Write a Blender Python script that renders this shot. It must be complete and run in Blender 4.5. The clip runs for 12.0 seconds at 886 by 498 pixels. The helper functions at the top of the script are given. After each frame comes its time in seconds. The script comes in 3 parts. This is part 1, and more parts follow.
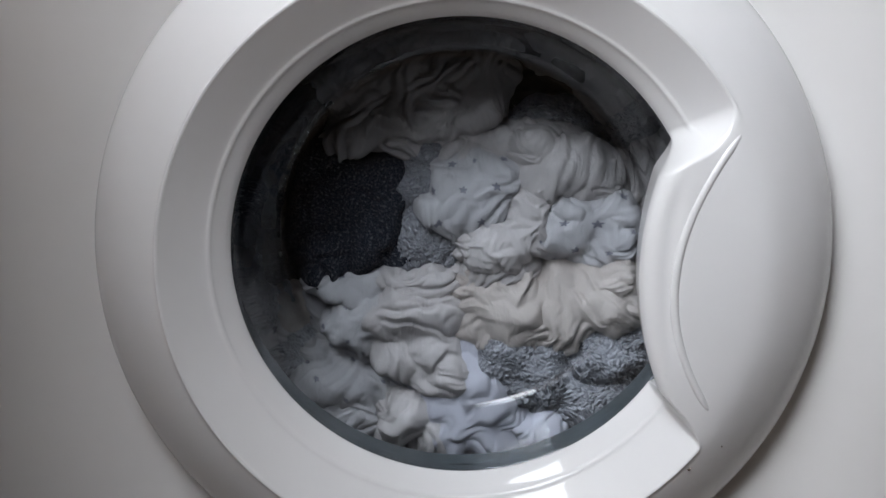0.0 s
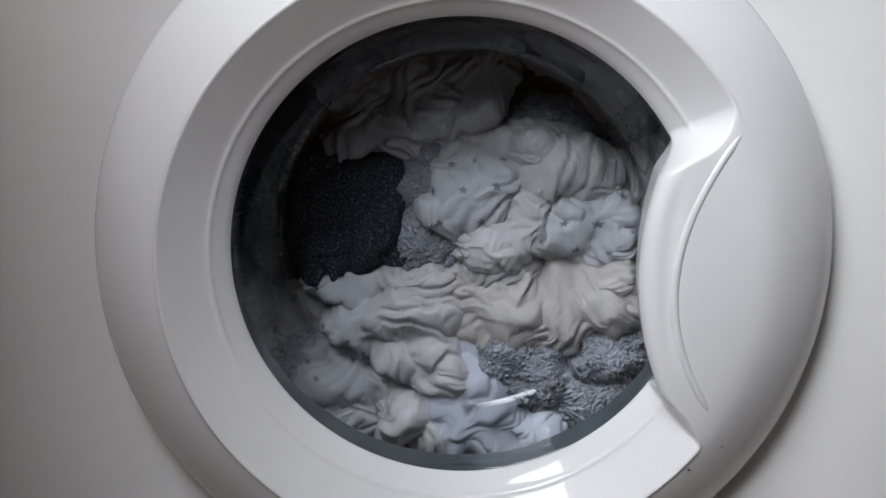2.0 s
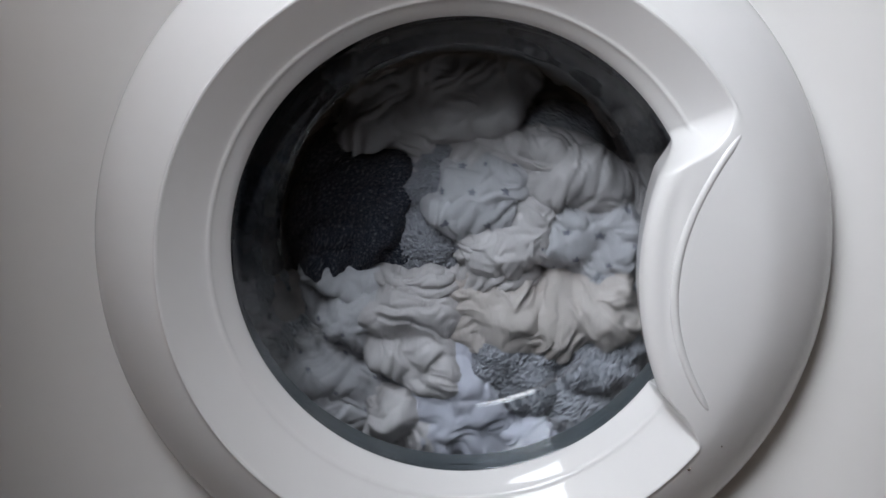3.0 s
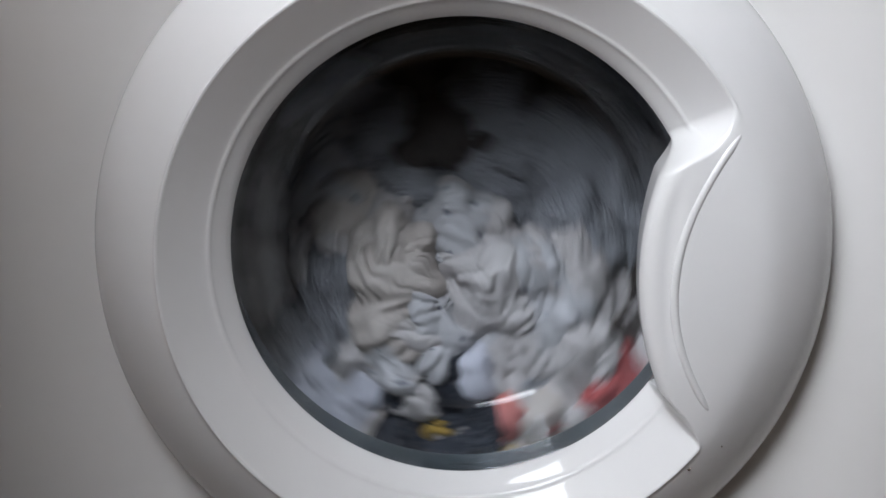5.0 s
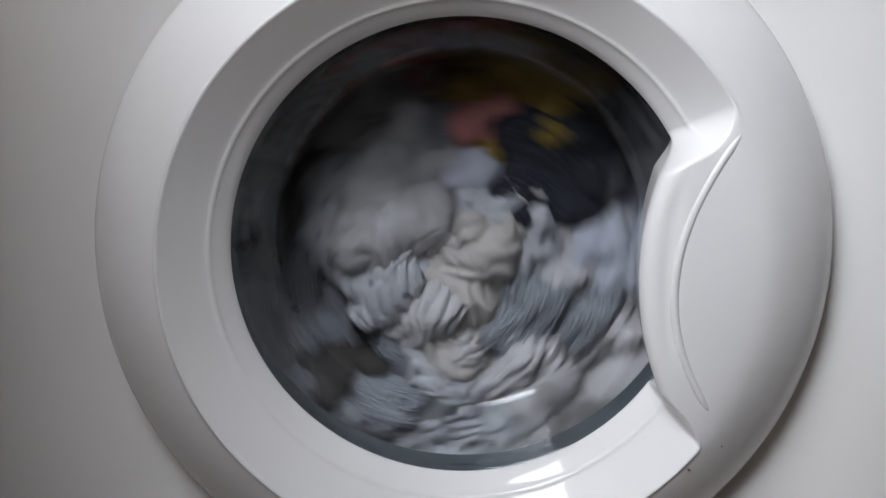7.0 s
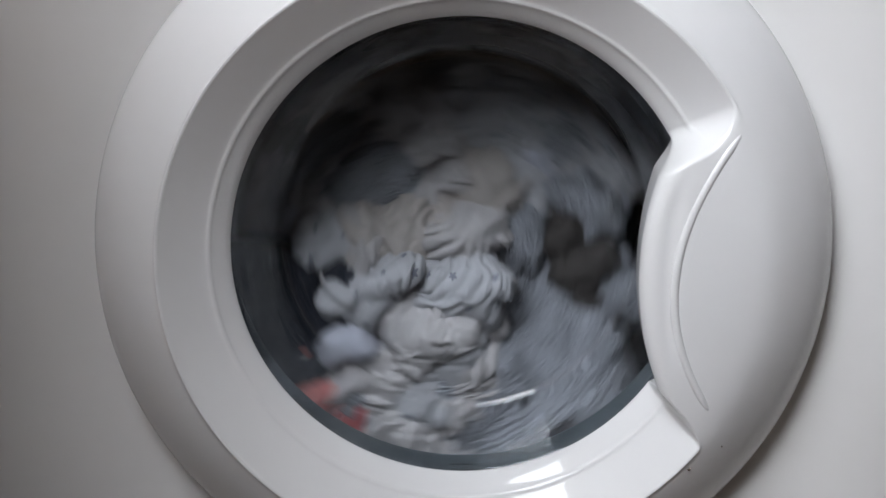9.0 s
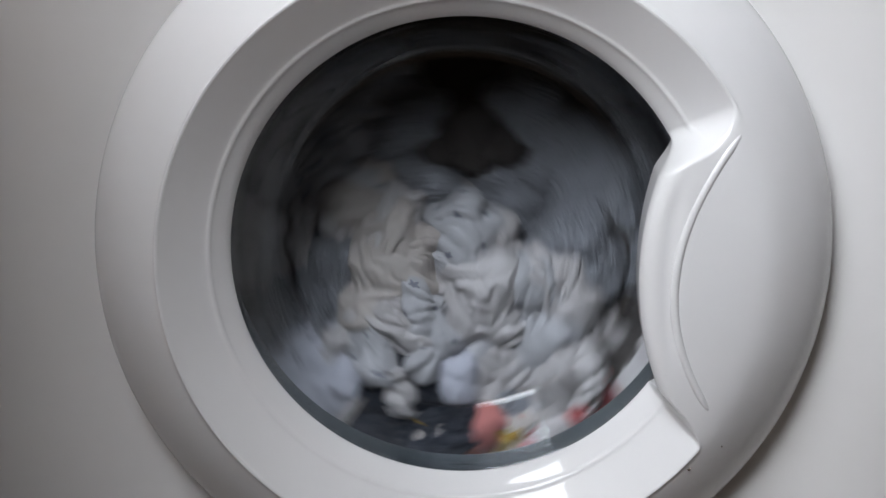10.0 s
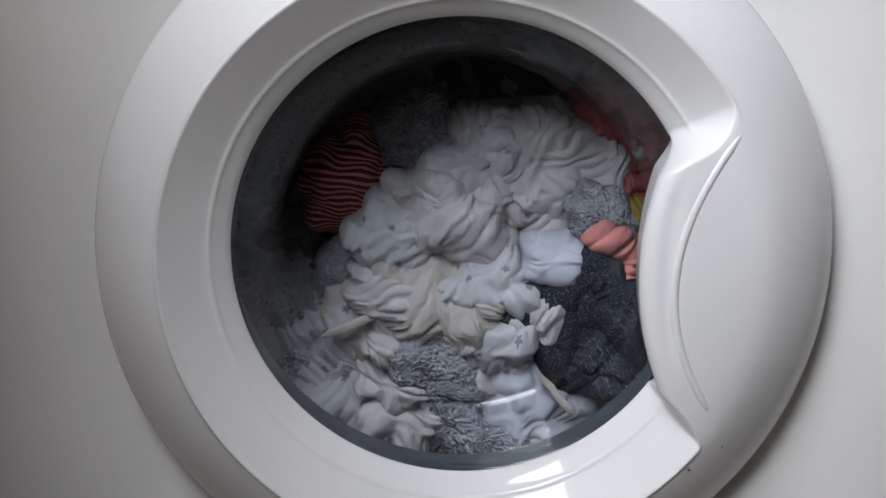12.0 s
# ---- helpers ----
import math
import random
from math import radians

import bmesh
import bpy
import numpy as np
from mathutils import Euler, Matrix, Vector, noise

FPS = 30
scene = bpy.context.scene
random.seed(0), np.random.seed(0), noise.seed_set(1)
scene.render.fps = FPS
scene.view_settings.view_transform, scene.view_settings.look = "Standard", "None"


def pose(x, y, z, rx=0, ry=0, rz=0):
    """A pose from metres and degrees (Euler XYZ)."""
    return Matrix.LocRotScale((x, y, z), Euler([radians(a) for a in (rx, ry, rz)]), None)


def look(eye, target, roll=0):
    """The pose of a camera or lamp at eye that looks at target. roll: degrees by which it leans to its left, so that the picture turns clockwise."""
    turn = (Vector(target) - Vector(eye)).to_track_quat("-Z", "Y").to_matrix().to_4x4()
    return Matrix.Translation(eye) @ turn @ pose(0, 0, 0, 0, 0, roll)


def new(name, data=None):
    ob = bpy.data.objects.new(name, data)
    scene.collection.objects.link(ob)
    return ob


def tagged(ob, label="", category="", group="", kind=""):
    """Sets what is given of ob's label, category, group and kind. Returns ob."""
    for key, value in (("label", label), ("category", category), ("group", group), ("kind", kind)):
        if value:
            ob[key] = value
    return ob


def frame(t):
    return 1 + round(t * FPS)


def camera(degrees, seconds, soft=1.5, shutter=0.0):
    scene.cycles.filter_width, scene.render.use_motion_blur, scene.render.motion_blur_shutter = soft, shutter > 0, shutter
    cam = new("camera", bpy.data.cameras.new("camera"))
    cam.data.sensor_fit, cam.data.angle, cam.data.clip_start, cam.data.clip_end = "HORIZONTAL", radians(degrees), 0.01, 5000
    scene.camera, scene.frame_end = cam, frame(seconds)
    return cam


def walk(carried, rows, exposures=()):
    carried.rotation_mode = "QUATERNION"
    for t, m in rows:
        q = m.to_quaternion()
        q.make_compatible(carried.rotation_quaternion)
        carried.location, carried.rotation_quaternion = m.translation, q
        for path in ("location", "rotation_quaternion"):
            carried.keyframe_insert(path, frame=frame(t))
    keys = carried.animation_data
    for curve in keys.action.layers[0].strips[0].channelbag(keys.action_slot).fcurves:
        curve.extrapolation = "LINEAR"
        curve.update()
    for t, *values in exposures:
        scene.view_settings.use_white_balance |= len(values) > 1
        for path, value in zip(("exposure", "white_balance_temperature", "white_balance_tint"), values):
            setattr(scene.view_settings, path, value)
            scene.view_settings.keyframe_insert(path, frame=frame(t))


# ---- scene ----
# A front-loading washing machine in an assumed, unseen laundry room, seen from in front and a little above its door.
DOOR = Vector((0.0, 0.0, 0.45))          # middle of the door on the front panel's plane; y runs into the drum
PORT = DOOR + Vector((0.0, 0.005, 0.0023))    # middle of the glass in its ring
HUB = DOOR + Vector((0.0, 0.022, 0.0070))     # middle of the load
PITCH = 12.5
cam = camera(40, 12.0, shutter=0.6)
AIM = Vector((-0.0125, 0.0, 0.4505))
EYE = AIM + 0.755 * Vector((0.0, -math.cos(radians(PITCH)), math.sin(radians(PITCH))))
walk(cam, [(0.0, look(EYE, AIM)), (12.0, look(EYE, AIM))])
scene.view_settings.exposure = 0.0

# ---- light: an overcast sky, and its light in the window's opening ----
world = bpy.data.worlds.new("world")
scene.world = world
world.use_nodes = True
sky = world.node_tree.nodes.new("ShaderNodeTexSky")
sky.sky_type, sky.sun_disc, sky.sun_elevation, sky.sun_rotation = "NISHITA", False, radians(40), radians(200)
world.node_tree.links.new(sky.outputs[0], world.node_tree.nodes["Background"].inputs["Color"])
world.node_tree.nodes["Background"].inputs["Strength"].default_value = 0.1
lamp = bpy.data.lights.new("window_light", "AREA")
lamp.shape, lamp.size, lamp.size_y, lamp.energy, lamp.color = "RECTANGLE", 0.82, 1.0, 40, (0.915, 0.955, 1.02)
window_light = new("window_light", lamp)
window_light.matrix_world = look((-0.60, -1.14, 1.66), (-0.1, 0.0, 0.5))


# ---- materials ----
def material(name):
    m = bpy.data.materials.new(name)
    m.use_nodes = True
    return m, m.node_tree.nodes, m.node_tree.links, m.node_tree.nodes["Principled BSDF"]


def add(nodes, kind, **values):
    n = nodes.new("ShaderNode" + kind)
    for k, v in values.items():
        n.inputs[k].default_value = v
    return n


def ramp(nodes, stops):
    r = nodes.new("ShaderNodeValToRGB")
    while len(r.color_ramp.elements) < len(stops):
        r.color_ramp.elements.new(0.5)
    for e, (p, c) in zip(r.color_ramp.elements, stops):
        e.position, e.color = p, (*c, 1)
    return r


def maths(nodes, links, op, a, b=None):
    n = nodes.new("ShaderNodeMath")
    n.operation = op
    for i, v in ((0, a), (1, b)):
        if v is None:
            continue
        if isinstance(v, (int, float)):
            n.inputs[i].default_value = v
        else:
            links.new(v, n.inputs[i])
    return n.outputs[0]


def paint(name, low, high, rough, coat=0.0, scale=9.0, bump=0.02):
    """Lacquer or plastic with faint smudges and orange peel."""
    m, n, l, p = material(name)
    co = n.new("ShaderNodeTexCoord")
    big = add(n, "TexNoise", Scale=scale, Detail=6.0, Roughness=0.6)
    l.new(co.outputs["Object"], big.inputs["Vector"])
    r = ramp(n, [(0.3, low), (0.7, high)])
    l.new(big.outputs["Fac"], r.inputs["Fac"])
    l.new(r.outputs["Color"], p.inputs["Base Color"])
    fine = add(n, "TexNoise", Scale=scale * 40, Detail=3.0)
    l.new(co.outputs["Object"], fine.inputs["Vector"])
    rr = n.new("ShaderNodeMapRange")
    rr.inputs["To Min"].default_value, rr.inputs["To Max"].default_value = rough * 0.85, rough * 1.2
    l.new(big.outputs["Fac"], rr.inputs["Value"])
    l.new(rr.outputs["Result"], p.inputs["Roughness"])
    b = add(n, "Bump", Strength=bump, Distance=0.001)
    l.new(fine.outputs["Fac"], b.inputs["Height"])
    l.new(b.outputs["Normal"], p.inputs["Normal"])
    p.inputs["Coat Weight"].default_value = coat
    p.inputs["Coat Roughness"].default_value = 0.025
    return m


WHITE_STEEL = paint("white_enamelled_steel", (0.74, 0.73, 0.71), (0.78, 0.77, 0.76), 0.42, scale=5)
WHITE_PLASTIC = paint("white_door_plastic", (0.77, 0.77, 0.77), (0.80, 0.80, 0.80), 0.5, coat=0.8, scale=14)
RUBBER = paint("grey_rubber", (0.042, 0.053, 0.060), (0.062, 0.077, 0.085), 0.4, coat=0.6, scale=30, bump=0.2)
# brushed steel far darker than its own tone: the drum's shade is in the colour
STEEL = paint("shaded_drum_steel", (0.018, 0.021, 0.024), (0.034, 0.038, 0.042), 0.4, scale=20, bump=0.1)
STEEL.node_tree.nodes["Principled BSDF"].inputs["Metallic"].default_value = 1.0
DARK = paint("dark_plastic", (0.02, 0.02, 0.022), (0.03, 0.03, 0.032), 0.5)
# unseen walls, kept dark so that little light bounces back
WALL = paint("painted_wall", (0.14, 0.128, 0.118), (0.18, 0.165, 0.15), 0.8, scale=3, bump=0.3)
# brown of the added partition, for warm bounce onto the front panel
DARK_WALL = paint("brown_shade_wall", (0.26, 0.165, 0.10), (0.31, 0.205, 0.13), 0.8, scale=3, bump=0.3)
# tone of the unseen reflector wall at the right
BOUNCE_WALL = paint("bounce_wall", (0.19, 0.165, 0.148), (0.24, 0.212, 0.192), 0.8, scale=3, bump=0.3)
FLOOR = paint("brown_floor", (0.16, 0.11, 0.08), (0.24, 0.17, 0.12), 0.5, scale=4, bump=0.2)
DIRT = paint("dirt_speck", (0.10, 0.08, 0.07), (0.16, 0.13, 0.11), 0.8)


def glass(name, tint, rough=0.0):
    m, n, l, p = material(name)
    p.inputs["Base Color"].default_value = (*tint, 1)
    p.inputs["Transmission Weight"].default_value = 1.0
    p.inputs["Roughness"].default_value = rough
    p.inputs["IOR"].default_value = 1.46
    return m


# grey tint in clear glass stands in for shade over the load behind
GLASS = glass("dimming_door_glass", (0.668, 0.703, 0.728))
CLEAR = glass("window_glass", (0.95, 0.97, 0.97))


def cloth(name, low, high, weave=900.0, relief=0.25, rough=0.9, sheen=0.05, stars=None, stripes=None, flecks=None, pile=0.0, folds=0.55):
    """Cotton: threads, faint stains, and a print laid out along the cloth."""
    m, n, l, p = material(name)
    co, uv = n.new("ShaderNodeTexCoord"), n.new("ShaderNodeUVMap")
    stain = add(n, "TexNoise", Scale=16.0, Detail=5.0, Roughness=0.65)
    l.new(co.outputs["Object"], stain.inputs["Vector"])
    r = ramp(n, [(0.3, low), (0.65, high)])
    l.new(stain.outputs["Fac"], r.inputs["Fac"])
    colour = r.outputs["Color"]
    if flecks:
        f = add(n, "TexNoise", Scale=700.0, Detail=2.0, Roughness=0.8)
        l.new(uv.outputs["UV"], f.inputs["Vector"])
        f.inputs["Scale"].default_value = 520.0
        k = ramp(n, [(0.52, (0, 0, 0)), (0.70, (1, 1, 1))])
        l.new(f.outputs["Fac"], k.inputs["Fac"])
        mix = n.new("ShaderNodeMixRGB")
        mix.inputs["Color2"].default_value = (*flecks, 1)
        l.new(k.outputs["Color"], mix.inputs["Fac"])
        l.new(colour, mix.inputs["Color1"])
        colour = mix.outputs["Color"]
    if stars:
        cell, size, ink = stars
        sep = n.new("ShaderNodeSeparateXYZ")
        l.new(uv.outputs["UV"], sep.inputs[0])
        gx, gy = (maths(n, l, "DIVIDE", sep.outputs[i], cell) for i in (0, 1))
        odd = maths(n, l, "MULTIPLY", maths(n, l, "MODULO", maths(n, l, "FLOOR", gy), 2.0), 0.5)
        gx = maths(n, l, "ADD", gx, odd)
        fx, fy = (maths(n, l, "SUBTRACT", maths(n, l, "FRACT", g), 0.5) for g in (gx, gy))
        rad = maths(n, l, "SQRT", maths(n, l, "ADD", maths(n, l, "MULTIPLY", fx, fx), maths(n, l, "MULTIPLY", fy, fy)))
        ang = maths(n, l, "ARCTAN2", fx, fy)
        ray = maths(n, l, "ADD", maths(n, l, "MULTIPLY", maths(n, l, "COSINE", maths(n, l, "MULTIPLY", ang, 5.0)), 0.27), 0.73)
        inside = maths(n, l, "LESS_THAN", rad, maths(n, l, "MULTIPLY", ray, size))
        mix = n.new("ShaderNodeMixRGB")
        mix.inputs["Color2"].default_value = (*ink, 1)
        l.new(maths(n, l, "MULTIPLY", inside, 0.75), mix.inputs["Fac"])
        l.new(colour, mix.inputs["Color1"])
        colour = mix.outputs["Color"]
    if stripes:
        width, ink = stripes
        sep = n.new("ShaderNodeSeparateXYZ")
        l.new(uv.outputs["UV"], sep.inputs[0])
        s = maths(n, l, "FRACT", maths(n, l, "DIVIDE", sep.outputs[1], width))
        band = maths(n, l, "MULTIPLY", maths(n, l, "LESS_THAN", s, 0.58), maths(n, l, "GREATER_THAN", sep.outputs[1], 0.028))
        mix = n.new("ShaderNodeMixRGB")
        mix.inputs["Color2"].default_value = (*ink, 1)
        l.new(band, mix.inputs["Fac"])
        l.new(colour, mix.inputs["Color1"])
        colour = mix.outputs["Color"]
    l.new(colour, p.inputs["Base Color"])
    thread = add(n, "TexNoise", Scale=weave, Detail=3.0, Roughness=0.7)
    l.new(uv.outputs["UV"], thread.inputs["Vector"])
    crush = add(n, "TexNoise", Scale=150.0, Detail=4.0, Roughness=0.55, Distortion=0.6)
    l.new(uv.outputs["UV"], crush.inputs["Vector"])
    height = maths(n, l, "MULTIPLY", crush.outputs["Fac"], folds)
    height = maths(n, l, "ADD", height, maths(n, l, "MULTIPLY", thread.outputs["Fac"], relief))
    if not pile:
        long = n.new("ShaderNodeMapping")
        long.inputs["Scale"].default_value = (330.0, 45.0, 1.0)
        long.inputs["Rotation"].default_value = (0.0, 0.0, 0.5)
        l.new(uv.outputs["UV"], long.inputs["Vector"])
        wrinkle = add(n, "TexNoise", Scale=1.0, Detail=3.0, Roughness=0.6, Distortion=0.8)
        l.new(long.outputs["Vector"], wrinkle.inputs["Vector"])
        height = maths(n, l, "ADD", height, maths(n, l, "MULTIPLY", wrinkle.outputs["Fac"], folds * 1.1))
    if pile:
        loop = add(n, "TexVoronoi", Scale=390.0)
        l.new(uv.outputs["UV"], loop.inputs["Vector"])
        height = maths(n, l, "ADD", height, maths(n, l, "MULTIPLY", loop.outputs["Distance"], -pile))
    b = add(n, "Bump", Strength=1.0, Distance=0.0018)
    l.new(height, b.inputs["Height"])
    l.new(b.outputs["Normal"], p.inputs["Normal"])
    p.inputs["Roughness"].default_value = rough
    p.inputs["Specular IOR Level"].default_value = 0.25
    p.inputs["Sheen Weight"].default_value = sheen
    p.inputs["Sheen Roughness"].default_value = 0.5
    return m


MUSLIN = cloth("white_muslin", (0.46, 0.425, 0.425), (0.53, 0.50, 0.50))
STARRED = cloth("starred_muslin", (0.43, 0.42, 0.435), (0.50, 0.49, 0.51), stars=(0.025, 0.14, (0.12, 0.12, 0.17)))
CREAM = cloth("cream_cotton", (0.45, 0.395, 0.37), (0.51, 0.46, 0.435))
COOL = cloth("bluish_white_cotton", (0.47, 0.47, 0.53), (0.52, 0.52, 0.58), relief=0.15, folds=0.1)
TERRY = cloth("grey_terry", (0.25, 0.255, 0.28), (0.36, 0.365, 0.40), pile=1.6, weave=600.0, relief=0.5, folds=0.03)
# taupe lowered almost to black: shade deep in the drum is in its colour
DIM = cloth("shaded_taupe_cotton", (0.045, 0.040, 0.038), (0.075, 0.066, 0.062))
NAVY = cloth("navy_knit", (0.008, 0.010, 0.018), (0.018, 0.021, 0.032), flecks=(0.15, 0.155, 0.17), relief=0.6, weave=600.0, sheen=0.0, folds=0.2)
STRIPED = cloth("striped_jersey", (0.60, 0.19, 0.18), (0.66, 0.24, 0.22), stripes=(0.0046, (0.13, 0.010, 0.018)))
PINK = cloth("pink_jersey", (0.50, 0.17, 0.16), (0.57, 0.22, 0.20), relief=0.15)
RED = cloth("red_jersey", (0.36, 0.07, 0.075), (0.42, 0.10, 0.10), relief=0.15)
OCHRE = cloth("ochre_cotton", (0.26, 0.16, 0.03), (0.34, 0.22, 0.05))


# ---- building helpers ----
def finish(bm, name, mat, smooth=True):
    me = bpy.data.meshes.new(name)
    bmesh.ops.recalc_face_normals(bm, faces=bm.faces)
    bm.to_mesh(me)
    bm.free()
    me.materials.append(mat)
    for p in me.polygons:
        p.use_smooth = smooth
    return me


def part(name, bm, mat, parent=None, label="", smooth=True):
    ob = new(name, finish(bm, name, mat, smooth))
    ob.parent = parent
    return tagged(ob, label) if label else ob


def block(x0, x1, y0, y1, z0, z1, bevel=0.0, bm=None):
    bm = bm or bmesh.new()
    m = Matrix.LocRotScale(((x0 + x1) / 2, (y0 + y1) / 2, (z0 + z1) / 2), None, (x1 - x0, y1 - y0, z1 - z0))
    vs = bmesh.ops.create_cube(bm, size=1, matrix=m)["verts"]
    if bevel:
        es = list({e for v in vs for e in v.link_edges})
        bmesh.ops.bevel(bm, geom=es, offset=bevel, segments=3, affect="EDGES", profile=0.5)
    return bm


def revolve(profile, steps=160, closed=False, centre=(0, 0, 0)):
    """Turns a list of (radius, depth) round the y axis."""
    bm = bmesh.new()
    rings = []
    for r, y in profile:
        if r < 1e-6:
            rings.append([bm.verts.new((centre[0], centre[1] + y, centre[2]))])
        else:
            rings.append([bm.verts.new((centre[0] + r * math.cos(a), centre[1] + y, centre[2] + r * math.sin(a)))
                          for a in (2 * math.pi * i / steps for i in range(steps))])
    pairs = list(zip(rings, rings[1:])) + ([(rings[-1], rings[0])] if closed else [])
    for p, q in pairs:
        if len(p) == len(q) == 1:
            continue
        for i in range(steps):
            j = (i + 1) % steps
            if len(p) == 1:
                bm.faces.new((p[0], q[i], q[j]))
            elif len(q) == 1:
                bm.faces.new((p[i], p[j], q[0]))
            else:
                bm.faces.new((p[i], p[j], q[j], q[i]))
    return bm


def rounded(points, rounds=3):
    """Chaikin's corner cutting of an open polyline."""
    pts = [Vector(p) for p in points]
    for _ in range(rounds):
        out = [pts[0]]
        for a, b in zip(pts, pts[1:]):
            out += [a.lerp(b, 0.25), a.lerp(b, 0.75)]
        pts = out + [pts[-1]]
    return pts


def tube(path, radii, sides=10, flat=1.0):
    bm = bmesh.new()
    rings = []
    for i, p in enumerate(path):
        d = (path[min(i + 1, len(path) - 1)] - path[max(i - 1, 0)]).normalized()
        side = d.cross(Vector((0, -1, 0))).normalized()
        up = side.cross(d).normalized()
        rings.append([bm.verts.new(p + radii[i] * (math.cos(a) * side + flat * math.sin(a) * up))
                      for a in (2 * math.pi * k / sides for k in range(sides))])
    for p, q in zip(rings, rings[1:]):
        for k in range(sides):
            bm.faces.new((p[k], p[(k + 1) % sides], q[(k + 1) % sides], q[k]))
    bm.faces.new(rings[0]), bm.faces.new(rings[-1])
    return bm


def smoothstep(a, b, x):
    t = min(1.0, max(0.0, (x - a) / (b - a)))
    return t * t * (3 - 2 * t)


# ---- the room ----
def room():
    x0, x1, y0, y1, h = -1.5, 0.62, -1.2, 0.66, 2.4
    tagged(part("floor", block(x0 - .1, x1 + .1, y0 - .1, y1 + .1, -0.1, 0.0), FLOOR), "brown tiled laundry room floor under the washing machine", "floor", kind="structure")
    tagged(part("ceiling", block(x0 - .1, x1 + .1, y0 - .1, y1 + .1, h, h + 0.1), WALL), "plain painted ceiling over the laundry room", "ceiling", kind="structure")
    tagged(part("wall_north", block(x0 - .1, x1 + .1, y1, y1 + 0.1, 0, h), WALL), "plain painted wall behind the washing machine", "wall", kind="structure")
    # added close by, out of view, to bounce light on panel and door
    tagged(part("wall_east", block(x1, x1 + 0.1, y0, y1, 0, h), BOUNCE_WALL), "unseen painted side wall, toned for the light it bounces", "wall", kind="structure")
    tagged(part("wall_west", block(x0 - 0.1, x0, y0, y1, 0, h), WALL), "unseen painted side wall, toned for the light it bounces", "wall", kind="structure")
    # added out of view: keeps window light off the panel's left side
    tagged(part("shade_partition", block(-0.42, -0.315, -0.75, y1 - .002, 0.002, 1.00), DARK_WALL), "unseen brown partition added to shade the left of the machine", "wall", kind="structure")
    bm = block(x0, -1.06, y0 - 0.1, y0, 0, h)
    block(-0.14, x1, y0 - 0.1, y0, 0, h, bm=bm)
    block(-1.06, -0.14, y0 - 0.1, y0, 0, 1.11, bm=bm)
    block(-1.06, -0.14, y0 - 0.1, y0, 2.21, h, bm=bm)
    tagged(part("wall_south", bm, WALL), "plain painted wall with a window opening", "wall", kind="structure")
    win = tagged(new("window_1"), "white framed window letting in overcast daylight", "window", kind="structure")
    for a, b, c, d in ((-1.06, -1.01, 1.11, 2.21), (-0.19, -0.14, 1.11, 2.21), (-1.01, -0.19, 1.11, 1.16), (-1.01, -0.19, 2.16, 2.21)):
        part("window_frame", block(a, b, y0 - 0.08, y0 - 0.03, c, d, 0.004), WHITE_PLASTIC, win, smooth=False)
    pane = part("pane", block(-1.01, -0.19, y0 - 0.06, y0 - 0.054, 1.16, 2.16), CLEAR, win, smooth=False)
    pane.visible_shadow = False


